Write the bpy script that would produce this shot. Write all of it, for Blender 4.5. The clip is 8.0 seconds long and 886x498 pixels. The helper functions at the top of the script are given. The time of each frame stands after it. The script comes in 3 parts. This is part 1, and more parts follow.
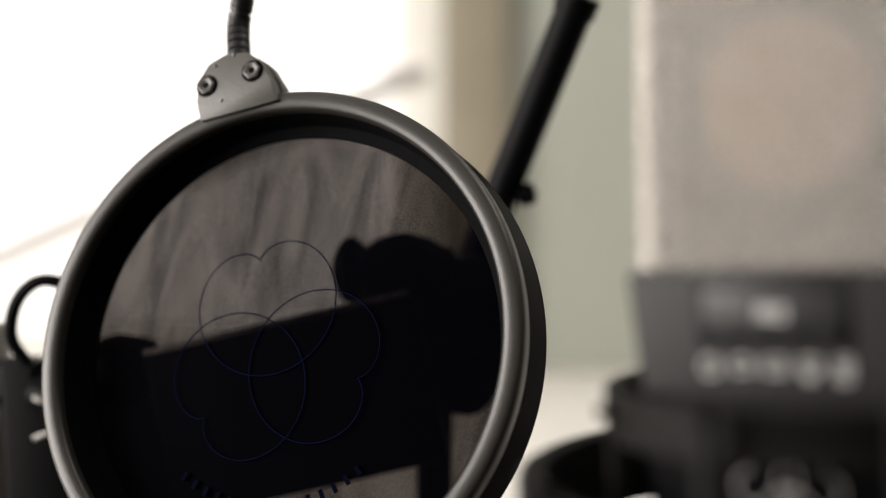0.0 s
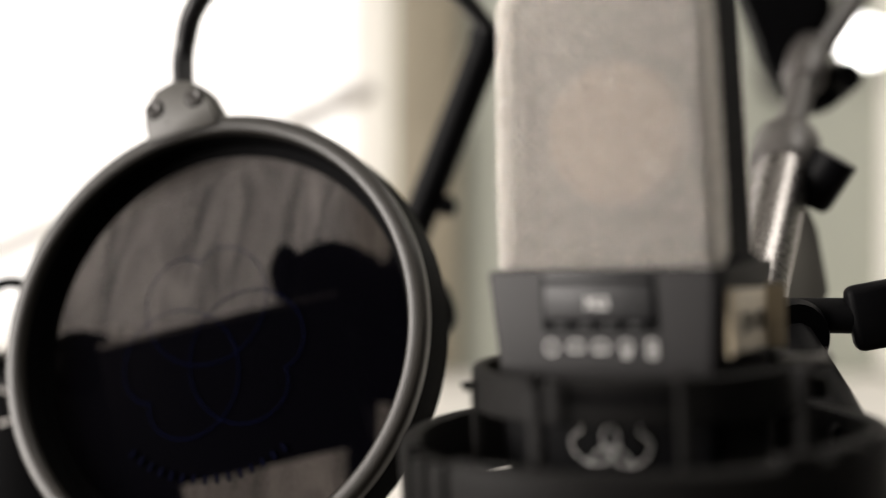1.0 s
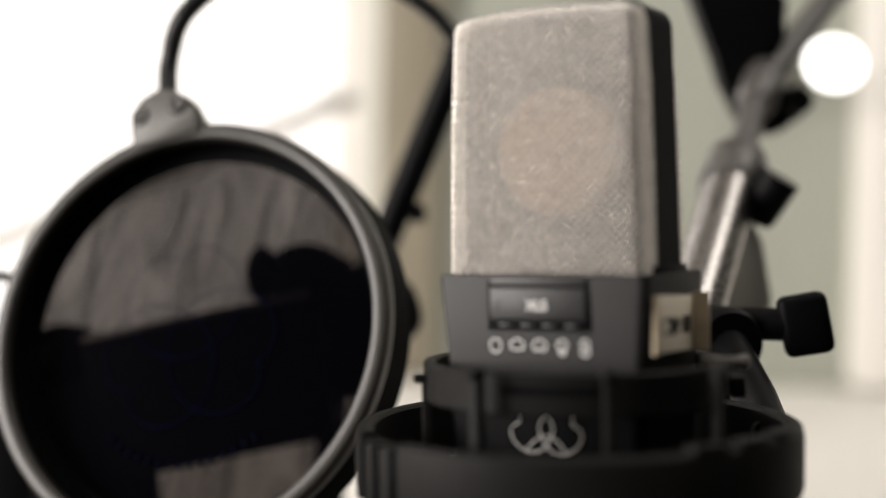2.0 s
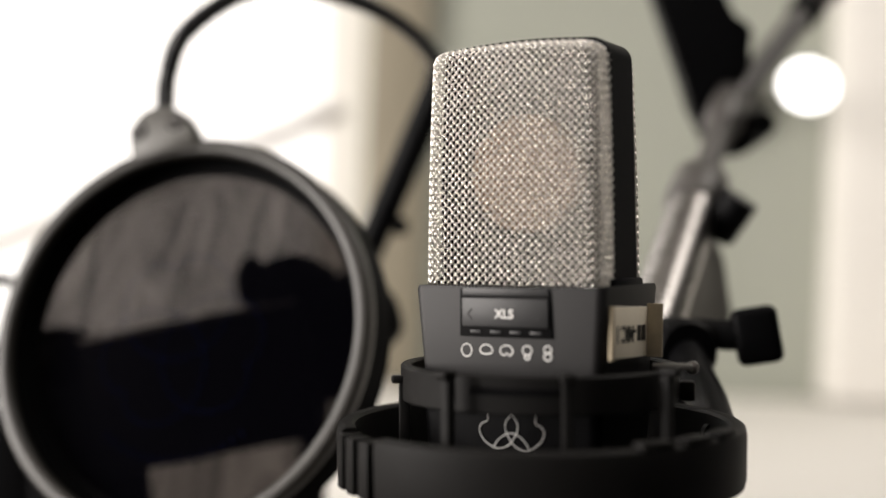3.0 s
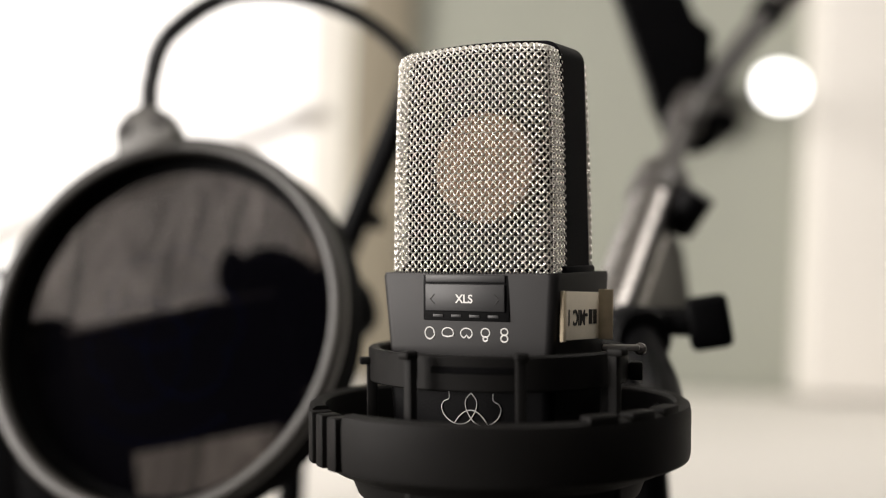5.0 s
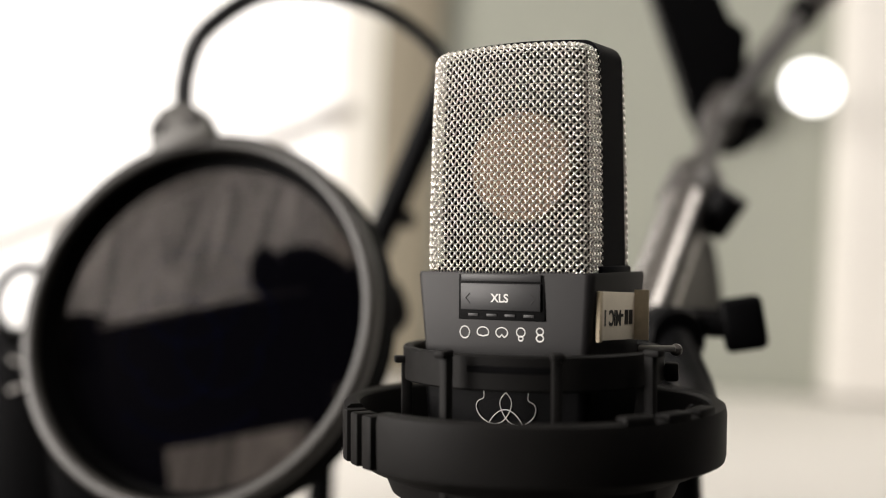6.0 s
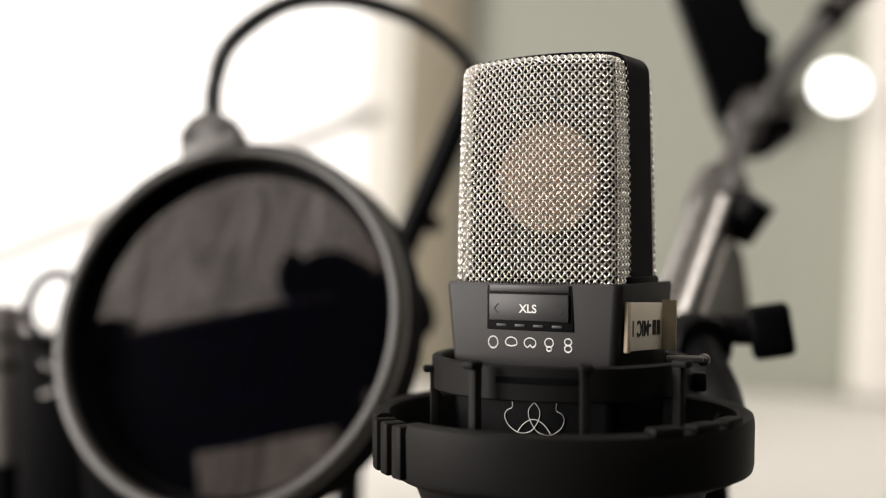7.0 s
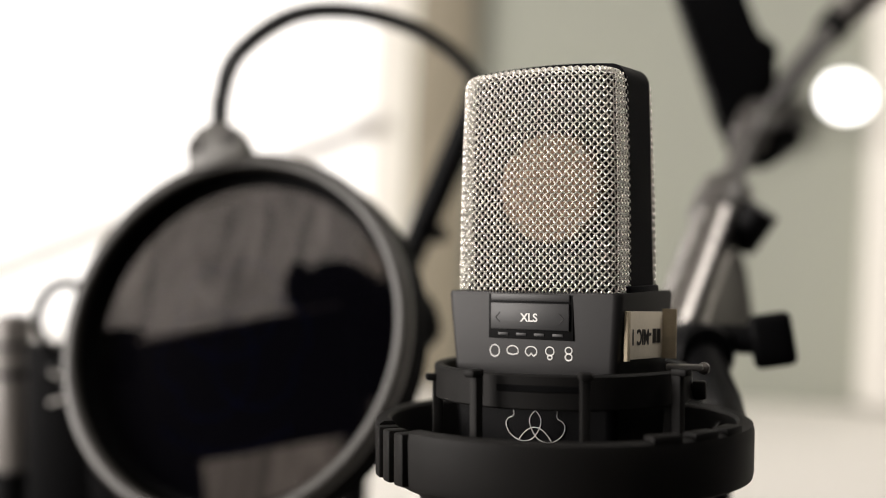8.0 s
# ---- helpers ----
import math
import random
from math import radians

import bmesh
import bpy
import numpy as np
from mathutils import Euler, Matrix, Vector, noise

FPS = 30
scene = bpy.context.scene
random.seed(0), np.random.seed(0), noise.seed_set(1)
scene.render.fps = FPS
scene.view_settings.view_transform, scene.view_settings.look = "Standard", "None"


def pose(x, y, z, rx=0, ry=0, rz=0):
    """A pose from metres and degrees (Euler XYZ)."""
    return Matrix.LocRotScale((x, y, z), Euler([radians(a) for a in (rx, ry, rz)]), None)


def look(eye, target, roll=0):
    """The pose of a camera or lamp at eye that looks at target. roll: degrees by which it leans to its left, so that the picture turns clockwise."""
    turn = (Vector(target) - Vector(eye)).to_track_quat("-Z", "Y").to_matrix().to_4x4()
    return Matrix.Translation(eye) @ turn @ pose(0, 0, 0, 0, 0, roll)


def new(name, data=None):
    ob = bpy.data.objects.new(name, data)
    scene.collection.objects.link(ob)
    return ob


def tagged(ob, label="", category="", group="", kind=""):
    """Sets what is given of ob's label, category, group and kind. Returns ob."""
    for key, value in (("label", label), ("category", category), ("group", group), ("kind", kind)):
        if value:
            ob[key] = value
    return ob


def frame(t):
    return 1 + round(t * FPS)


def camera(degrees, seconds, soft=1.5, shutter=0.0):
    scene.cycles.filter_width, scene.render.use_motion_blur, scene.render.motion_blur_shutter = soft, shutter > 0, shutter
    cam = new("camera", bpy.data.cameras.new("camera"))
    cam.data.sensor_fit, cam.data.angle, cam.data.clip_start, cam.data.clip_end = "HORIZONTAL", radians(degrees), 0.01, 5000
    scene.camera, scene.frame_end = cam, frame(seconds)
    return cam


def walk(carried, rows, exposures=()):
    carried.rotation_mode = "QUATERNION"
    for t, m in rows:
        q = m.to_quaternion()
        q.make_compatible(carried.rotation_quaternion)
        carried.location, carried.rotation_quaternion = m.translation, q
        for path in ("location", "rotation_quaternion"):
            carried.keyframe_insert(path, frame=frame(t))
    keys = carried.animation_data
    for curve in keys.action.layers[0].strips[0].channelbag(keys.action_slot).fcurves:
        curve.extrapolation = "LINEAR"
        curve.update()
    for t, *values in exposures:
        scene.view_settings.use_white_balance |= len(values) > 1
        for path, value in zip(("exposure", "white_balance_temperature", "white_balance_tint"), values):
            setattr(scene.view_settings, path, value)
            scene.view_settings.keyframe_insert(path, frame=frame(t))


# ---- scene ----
cam = camera(40.0, 8.0, soft=1.0)
PATH = [
    (0, (0.0634, -0.2225, 0.01), (-1.0104, 1.4642, -0.039), 0.1),
    (0.5, (0.086, -0.238, 0.009), (-0.95, 1.472, -0.036), 0.4),
    (1, (0.104, -0.255, 0.01), (-0.928, 1.458, -0.024), 0.2),
    (1.5, (0.115, -0.264, 0.01), (-0.911, 1.453, -0.02), 1.0),
    (3, (0.139, -0.295, 0.011), (-0.855, 1.44, 0.0057), 2.4),
    (3.5, (0.148, -0.305, 0.012), (-0.83, 1.44, 0.0132), 2.9),
    (4, (0.155, -0.309, 0.009), (-0.809, 1.443, 0.0167), 2.8),
    (5.5, (0.156, -0.311, 0.008), (-0.833, 1.427, 0.0012), 2.2),
    (6, (0.153, -0.312, 0.008), (-0.86, 1.413, 0.0016), 2.8),
    (6.5, (0.152, -0.314, 0.01), (-0.874, 1.403, 0.0017), 2.8),
    (7, (0.153, -0.315, 0.012), (-0.893, 1.39, -0.0026), 2.7),
    (7.5, (0.156, -0.316, 0.012), (-0.902, 1.381, 0.0127), 2.8),
    (8, (0.157, -0.317, 0.012), (-0.904, 1.378, 0.0129), 2.7),
]
walk(cam, [(t, look(eye, target, roll)) for t, eye, target, roll in PATH],
     [(0, -0.18, 6500, 13), (8, -0.18, 6500, 13)])

# a fixed-focus lens: what stands 0.33 m away is sharp
cam.data.dof.use_dof = True
cam.data.dof.focus_distance = 0.332
cam.data.dof.aperture_fstop = 3.9

# ---- world and large lights ----
# the room is turned against the microphone: its x runs along the back wall, its y towards it
ROOM = Matrix(((0.848, -0.53, 0, 0), (0.53, 0.848, 0, 0), (0, 0, 1, 0), (0, 0, 0, 1)))
world = bpy.data.worlds.new("world")
scene.world = world
world.use_nodes = True
world.node_tree.nodes["Background"].inputs["Color"].default_value = (0.9, 0.95, 1.0, 1)
world.node_tree.nodes["Background"].inputs["Strength"].default_value = 0.3


def area(name, m, sx, sy, watts, colour):
    lamp = bpy.data.lights.new(name, "AREA")
    lamp.shape, lamp.size, lamp.size_y, lamp.energy, lamp.color = "RECTANGLE", sx, sy, watts, colour
    ob = new(name, lamp)
    ob.matrix_world = m
    return ob


def room_look(eye, target):
    return ROOM @ look(eye, target)


# daylight through the side window; an unseen overhead lamp added to brighten the right
area("side_window_daylight", room_look((-1.62, -0.35, 0.25), (0, -0.12, 0.05)), 1.1, 1.0, 58, (1.0, 0.95, 0.88))
area("added_overhead_light", room_look((0.85, 0.15, 1.30), (0.60, 0.20, 0)), 1.0, 0.5, 10, (1.0, 0.96, 0.88))


# ---- materials ----
def material(name, base, rough=0.5, metal=0.0, vary=0.25, scale=60.0, bump=0.1, fine=900.0, spec=0.5):
    m = bpy.data.materials.new(name)
    m.use_nodes = True
    n, k = m.node_tree.nodes, m.node_tree.links
    b = n["Principled BSDF"]
    b.inputs["Metallic"].default_value = metal
    b.inputs["Specular IOR Level"].default_value = spec
    co = n.new("ShaderNodeTexCoord")
    big = n.new("ShaderNodeTexNoise")
    big.inputs["Scale"].default_value = scale
    big.inputs["Detail"].default_value = 5
    small = n.new("ShaderNodeTexNoise")
    small.inputs["Scale"].default_value = fine
    small.inputs["Detail"].default_value = 3
    k.new(co.outputs["Object"], big.inputs["Vector"])
    k.new(co.outputs["Object"], small.inputs["Vector"])
    ramp = n.new("ShaderNodeMix")
    ramp.data_type = "RGBA"
    ramp.inputs["A"].default_value = (*[c * (1 - vary) for c in base], 1)
    ramp.inputs["B"].default_value = (*[min(1, c * (1 + vary)) for c in base], 1)
    k.new(big.outputs["Fac"], ramp.inputs["Factor"])
    k.new(ramp.outputs["Result"], b.inputs["Base Color"])
    span = n.new("ShaderNodeMapRange")
    span.inputs["To Min"].default_value = max(0.03, rough - 0.1)
    span.inputs["To Max"].default_value = min(1, rough + 0.1)
    k.new(small.outputs["Fac"], span.inputs["Value"])
    k.new(span.outputs["Result"], b.inputs["Roughness"])
    if bump:
        bm_ = n.new("ShaderNodeBump")
        bm_.inputs["Strength"].default_value = bump
        bm_.inputs["Distance"].default_value = 0.0004
        k.new(small.outputs["Fac"], bm_.inputs["Height"])
        k.new(bm_.outputs["Normal"], b.inputs["Normal"])
    return m


def glow(name, colour, strength):
    m = bpy.data.materials.new(name)
    m.use_nodes = True
    b = m.node_tree.nodes["Principled BSDF"]
    b.inputs["Base Color"].default_value = (0.8, 0.8, 0.8, 1)
    b.inputs["Emission Color"].default_value = (*colour, 1)
    b.inputs["Emission Strength"].default_value = strength
    return m


def fabric_material():
    """Sheer black nylon: most light is held back, less where the cloth is stretched."""
    m = bpy.data.materials.new("sheer_black_nylon")
    m.use_nodes = True
    n, k = m.node_tree.nodes, m.node_tree.links
    n.remove(n["Principled BSDF"])
    out = n["Material Output"]
    clear, cloth, mix = n.new("ShaderNodeBsdfTransparent"), n.new("ShaderNodeBsdfPrincipled"), n.new("ShaderNodeMixShader")
    clear.inputs["Color"].default_value = (1.0, 0.90, 0.86, 1)
    cloth.inputs["Base Color"].default_value = (0.0005, 0.0004, 0.0013, 1)
    cloth.inputs["Roughness"].default_value = 0.75
    cloth.inputs["Specular IOR Level"].default_value = 0.01
    co, stretch = n.new("ShaderNodeTexCoord"), n.new("ShaderNodeMapping")
    stretch.inputs["Scale"].default_value = (60, 60, 16)
    stretch.inputs["Rotation"].default_value = (0, 0.12, 0)
    k.new(co.outputs["Object"], stretch.inputs["Vector"])
    fold = n.new("ShaderNodeTexNoise")
    fold.inputs["Scale"].default_value = 1.0
    fold.inputs["Detail"].default_value = 3
    fold.inputs["Distortion"].default_value = 1.6
    k.new(stretch.outputs["Vector"], fold.inputs["Vector"])
    weave = n.new("ShaderNodeTexNoise")
    weave.inputs["Scale"].default_value = 1800
    k.new(co.outputs["Object"], weave.inputs["Vector"])
    add = n.new("ShaderNodeMath")
    add.operation = "MULTIPLY_ADD"
    add.inputs[1].default_value = 0.5
    k.new(weave.outputs["Fac"], add.inputs[0])
    k.new(fold.outputs["Fac"], add.inputs[2])
    span = n.new("ShaderNodeMapRange")
    span.inputs["From Min"].default_value, span.inputs["From Max"].default_value = 0.48, 0.98
    span.inputs["To Min"].default_value, span.inputs["To Max"].default_value = 0.020, 0.092
    k.new(add.outputs["Value"], span.inputs["Value"])
    k.new(span.outputs["Result"], mix.inputs["Fac"])
    k.new(cloth.outputs["BSDF"], mix.inputs[1])
    k.new(clear.outputs["BSDF"], mix.inputs[2])
    k.new(mix.outputs["Shader"], out.inputs["Surface"])
    return m


BODY = material("grey_enamel", (0.0125, 0.0118, 0.0122), 0.50, 0, 0.12, 90, 0.06, 5200, 0.30)
FRAME = material("black_enamel", (0.0016, 0.0017, 0.0032), 0.5, 0, 0.2, 90, 0.1, 4200, 0.04)
RECESS = material("black_plastic_recess", (0.0015, 0.0015, 0.0018), 0.6, 0, 0.2, 60, 0.1, 900, 0.1)
PLATE = material("switch_plate_grey", (0.018, 0.018, 0.019), 0.48, 0, 0.1, 120, 0.05, 5200, 0.45)
MARK = material("white_print", (0.75, 0.74, 0.72), 0.6, 0, 0.05)
DIM = material("dim_print", (0.015, 0.013, 0.013), 0.6, 0, 0.05)
WIRE = material("nickel_wire", (0.90, 0.87, 0.82), 0.28, 1.0, 0.08, 300, 0.15, 3000)
BACKING = material("dark_head_backing", (0.006, 0.0055, 0.005), 0.85, 0.0, 0.3, 800)
GOLD = material("gold_diaphragm", (0.24, 0.155, 0.10), 0.6, 0.3, 0.15, 200, 0.1)
RUBBER = material("black_moulded_plastic", (0.0095, 0.0091, 0.0088), 0.55, 0, 0.2, 70, 0.1, 4200, 0.10)
BLACK = material("matt_black_metal", (0.0025, 0.0025, 0.003), 0.5, 0, 0.25, 60, 0.15, 1500, 0.08)
ELASTIC = material("black_elastic_cord", (0.003, 0.003, 0.003), 0.9, 0, 0.3, 900, 0.4, 2500, 0.1)
TAPE = material("cream_paper_tape", (0.82, 0.74, 0.60), 0.7, 0, 0.1, 150, 0.2, 1500)
TAPE_EDGE = material("worn_tape_backing", (0.52, 0.44, 0.31), 0.75, 0, 0.3, 300, 0.3, 1500)
INK = material("black_ink", (0.02, 0.018, 0.016), 0.6)
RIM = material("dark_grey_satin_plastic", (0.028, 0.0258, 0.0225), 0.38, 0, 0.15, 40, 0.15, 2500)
# black inner ring; also painted shade for slots, notches and nut wells
WELL = material("black_ring_and_slot_shade", (0.002, 0.002, 0.0024), 0.8, 0, 0.2, 40, 0.1, 900, 0.08)
CLIP = material("grey_cast_plastic", (0.085, 0.081, 0.074), 0.45, 0, 0.15, 120, 0.25, 1500)
STEEL = material("worn_steel", (0.16, 0.15, 0.145), 0.3, 1.0, 0.2, 200, 0.1)
TUBE = material("dull_chrome_tube", (0.30, 0.285, 0.275), 0.27, 1.0, 0.15, 60, 0.1, 700)
NECK = material("black_gooseneck_sleeve", (0.012, 0.012, 0.013), 0.42, 0.2, 0.2, 90, 0.2)
BLUE = material("dark_blue_print", (0.0022, 0.0040, 0.022), 0.8, 0, 0.2, 300, 0.1, 900, 0.02)
FADED = material("faded_blue_print", (0.0009, 0.0013, 0.007), 0.8, 0, 0.2, 300, 0.1, 900, 0.02)
FABRIC = fabric_material()
GREY = material("grey_casing", (0.085, 0.079, 0.074), 0.4, 0.1, 0.15, 60)
# the rim's plastic again, painted near-black for its unlit outer side
RIM_SIDE = material("shaded_rim_plastic", (0.0022, 0.0022, 0.0026), 0.38, 0, 0.15, 40, 0.1, 2500, 0.012)
WALL = material("grey_green_wall_paint", (0.37, 0.385, 0.332), 0.75, 0, 0.06, 4, 0.15, 300)
WHITE = material("warm_white_paint", (0.86, 0.835, 0.79), 0.6, 0, 0.04, 5, 0.12, 300)
JAMB = material("beige_varnished_wood", (0.27, 0.24, 0.18), 0.5, 0, 0.2, 14, 0.2, 200)
DARK = material("added_dark_wall", (0.012, 0.012, 0.013), 0.95, 0, 0.3, 12, 0.5, 150)
FLOOR = material("brown_carpet_tile", (0.10, 0.085, 0.07), 0.95, 0, 0.3, 9, 0.5, 400)
CEILING = material("white_ceiling_plaster", (0.75, 0.74, 0.72), 0.9, 0, 0.04, 4, 0.2, 120)
# pale grey paint, also used for painted highlights on tray edge and cable
PALE = material("pale_paint_and_glints", (0.55, 0.53, 0.50), 0.5, 0, 0.08, 20)
LATCH = material("grey_latch_metal", (0.10, 0.096, 0.09), 0.4, 0.4, 0.15, 200)
BARREL = material("grey_satin_barrel", (0.19, 0.175, 0.162), 0.42, 0.1, 0.12, 60)
BRACE = material("mid_grey_paint", (0.17, 0.165, 0.145), 0.5, 0, 0.1, 40)
SKY = glow("overcast_sky_glow", (1.0, 0.965, 0.905), 1.04)
BULB = glow("lamp_glow", (1.0, 0.99, 0.95), 6.0)
PANE_GLASS = bpy.data.materials.new("clear_glass")
PANE_GLASS.use_nodes = True
PANE_GLASS.node_tree.nodes["Principled BSDF"].inputs["Transmission Weight"].default_value = 1.0
PANE_GLASS.node_tree.nodes["Principled BSDF"].inputs["Roughness"].default_value = 0.0
PANE_GLASS.node_tree.nodes["Principled BSDF"].inputs["IOR"].default_value = 1.05


# ---- mesh helpers ----
def mesh_object(name, bm, mat, smooth=True):
    me = bpy.data.meshes.new(name)
    bmesh.ops.recalc_face_normals(bm, faces=bm.faces)
    bm.to_mesh(me)
    bm.free()
    if smooth:
        me.shade_smooth()
        me.set_sharp_from_angle(angle=radians(38))
    me.materials.append(mat)
    return new(name, me)


def part(name, bm, mat, parent, label="", m=None, smooth=True):
    ob = mesh_object(name, bm, mat, smooth)
    ob.parent = parent
    if m is not None:
        ob.matrix_basis = m
    if label:
        ob["label"] = label
    return ob


def thing(name, label, category, m=None, group="", kind=""):
    ob = new(name)
    ob.empty_display_size = 0.02
    if m is not None:
        ob.matrix_world = m
    return tagged(ob, label, category, group, kind)


def box(x0, x1, y0, y1, z0, z1, bevel=0.0, seg=2):
    bm = bmesh.new()
    bmesh.ops.create_cube(bm, size=1)
    for v in bm.verts:
        v.co = Vector(((x0 + x1) / 2 + v.co.x * (x1 - x0), (y0 + y1) / 2 + v.co.y * (y1 - y0), (z0 + z1) / 2 + v.co.z * (z1 - z0)))
    if bevel:
        bmesh.ops.bevel(bm, geom=bm.edges[:], offset=bevel, segments=seg, affect="EDGES", profile=0.5)
    return bm


def lathe(profile, n=64, a0=0.0, a1=360.0):
    """Closed outline of (radius, z), turned round z."""
    bm = bmesh.new()
    full = abs(a1 - a0) > 359.9
    steps = n if full else n + 1
    rings = []
    for i in range(steps):
        a = radians(a0 + (a1 - a0) * i / n)
        rings.append([bm.verts.new((r * math.cos(a), r * math.sin(a), z)) for r, z in profile])
    for i in range(n):
        p, q = rings[i], rings[(i + 1) % steps]
        for j in range(len(profile)):
            k = (j + 1) % len(profile)
            bm.faces.new((p[j], p[k], q[k], q[j]))
    if not full:
        bm.faces.new(rings[0])
        bm.faces.new(rings[-1][::-1])
    return bm


def band(r0, r1, z0, z1, b=0.0008, n=72, a0=0.0, a1=360.0):
    return lathe([(r0 + b, z0), (r1 - b, z0), (r1, z0 + b), (r1, z1 - b), (r1 - b, z1), (r0 + b, z1), (r0, z1 - b), (r0, z0 + b)], n, a0, a1)


def sweep(bm, points, radius, sides=10, closed=False, caps=True):
    """A tube along points; radius is a number or one for each point."""
    pts = [Vector(p) for p in points]
    n = len(pts)
    radii = radius if isinstance(radius, (list, tuple)) else [radius] * n
    rings, side = [], None
    for i, p in enumerate(pts):
        a = pts[(i - 1) % n] if closed or i > 0 else p
        b = pts[(i + 1) % n] if closed or i < n - 1 else p
        t = (b - a).normalized()
        if side is None:
            side = t.orthogonal().normalized()
        side = (side - t * side.dot(t)).normalized()
        up = t.cross(side)
        rings.append([bm.verts.new(p + radii[i] * (math.cos(2 * math.pi * j / sides) * side + math.sin(2 * math.pi * j / sides) * up)) for j in range(sides)])
    for i in range(n if closed else n - 1):
        p, q = rings[i], rings[(i + 1) % n]
        for j in range(sides):
            k = (j + 1) % sides
            bm.faces.new((p[j], p[k], q[k], q[j]))
    if caps and not closed:
        bm.faces.new(rings[0][::-1])
        bm.faces.new(rings[-1])
    return bm


def tube(points, radius, sides=16, closed=False):
    return sweep(bmesh.new(), points, radius, sides, closed)


def glide(points, steps=8):
    """A smooth line through points."""
    p = [Vector(v) for v in points]
    p = [2 * p[0] - p[1], *p, 2 * p[-1] - p[-2]]
    out = []
    for i in range(1, len(p) - 2):
        for s in range(steps):
            t = s / steps
            out.append(0.5 * (2 * p[i] + (p[i + 1] - p[i - 1]) * t + (2 * p[i - 1] - 5 * p[i] + 4 * p[i + 1] - p[i + 2]) * t * t
                              + (3 * p[i] - p[i - 1] - 3 * p[i + 1] + p[i + 2]) * t ** 3))
    out.append(p[-2])
    return out


def rounded(hx, hy, r, n=6):
    out = []
    for cx, cy, a in ((hx - r, hy - r, 0), (-hx + r, hy - r, 90), (-hx + r, -hy + r, 180), (hx - r, -hy + r, 270)):
        for i in range(n + 1):
            t = radians(a + 90 * i / n)
            out.append((cx + r * math.cos(t), cy + r * math.sin(t)))
    return out


def loft(sections):
    """Sections of (z, outline), from the lowest up, closed at both ends."""
    bm = bmesh.new()
    rings = [[bm.verts.new((x, y, z)) for x, y in ring] for z, ring in sections]
    for p, q in zip(rings, rings[1:]):
        for j in range(len(p)):
            k = (j + 1) % len(p)
            bm.faces.new((p[j], p[k], q[k], q[j]))
    bm.faces.new(rings[0][::-1])
    bm.faces.new(rings[-1])
    return bm


def plate(outline, y0, y1, bevel=0.0):
    """A flat plate with an outline of (x, z)."""
    bm = bmesh.new()
    fr, bk = [bm.verts.new((x, y0, z)) for x, z in outline], [bm.verts.new((x, y1, z)) for x, z in outline]
    n = len(outline)
    for j in range(n):
        bm.faces.new((fr[j], fr[(j + 1) % n], bk[(j + 1) % n], bk[j]))
    bm.faces.new(fr[::-1])
    bm.faces.new(bk)
    if bevel:
        bmesh.ops.bevel(bm, geom=bm.edges[:], offset=bevel, segments=2, affect="EDGES", profile=0.5)
    return bm


def lettering(name, text, size, mat, parent, m, label=""):
    """Raised lettering in the built-in font, as a mesh."""
    cu = bpy.data.curves.new(name, "FONT")
    cu.body, cu.size, cu.align_x, cu.align_y, cu.extrude = text, size, "CENTER", "CENTER", 0.00006
    cu.offset = size * 0.022
    tmp = new(name + "_curve", cu)
    me = bpy.data.meshes.new_from_object(tmp.evaluated_get(bpy.context.evaluated_depsgraph_get()))
    bpy.data.objects.remove(tmp)
    bpy.data.curves.remove(cu)
    me.materials.clear()
    me.materials.append(mat)
    ob = new(name, me)
    ob.parent, ob.matrix_basis = parent, m
    if label:
        ob["label"] = label
    return ob


# ---- the room ----
def slab(name, x0, x1, y0, y1, z0, z1, mat, label, category, bevel=0.0):
    ob = mesh_object(name, box(x0, x1, y0, y1, z0, z1, bevel), mat, bevel > 0)
    ob.matrix_world = ROOM
    return tagged(ob, label, category, kind="structure")


X0, X1, Y0, Y1, Z0, Z1 = -1.7, 1.7, -2.2, 0.9, -1.25, 1.35
WX0, WX1, WZ0, WZ1 = -1.5, -0.075, -0.13, 1.15      # the bright window in the back wall
slab("floor", X0 - 0.1, X1 + 0.1, Y0 - 0.1, Y1 + 0.12, Z0 - 0.1, Z0, FLOOR, "brown carpet floor of a small studio", "floor")
slab("ceiling", X0 - 0.1, X1 + 0.1, Y0 - 0.1, Y1 + 0.12, Z1, Z1 + 0.1, CEILING, "plain white plaster ceiling", "ceiling")
back = thing("wall_north", "grey-green painted wall with a bright window", "wall", ROOM, kind="structure")
part("wall_panel", box(WX1, X1 + 0.1, Y1, Y1 + 0.12, Z0, Z1), WALL, back)
part("wall_panel", box(X0 - 0.1, WX0, Y1, Y1 + 0.12, Z0, Z1), WALL, back)
part("wall_panel", box(WX0, WX1, Y1, Y1 + 0.12, Z0, WZ0), WALL, back)
part("wall_panel", box(WX0, WX1, Y1, Y1 + 0.12, WZ1, Z1), WALL, back)
west = thing("wall_west", "white wall with a wide side window", "wall", ROOM, kind="structure")
part("wall_panel", box(X0 - 0.1, X0, Y0, -1.0, Z0, Z1), WHITE, west)
part("wall_panel", box(X0 - 0.1, X0, 0.3, Y1, Z0, Z1), WHITE, west)
part("wall_panel", box(X0 - 0.1, X0, -1.0, 0.3, Z0, -0.35), WHITE, west)
part("wall_panel", box(X0 - 0.1, X0, -1.0, 0.3, 0.85, Z1), WHITE, west)
# these two unseen walls are dark only to keep bounced light down
slab("wall_east", X1, X1 + 0.1, Y0, Y1, Z0, Z1, DARK, "unseen dark wall, added to cut bounced light", "wall")
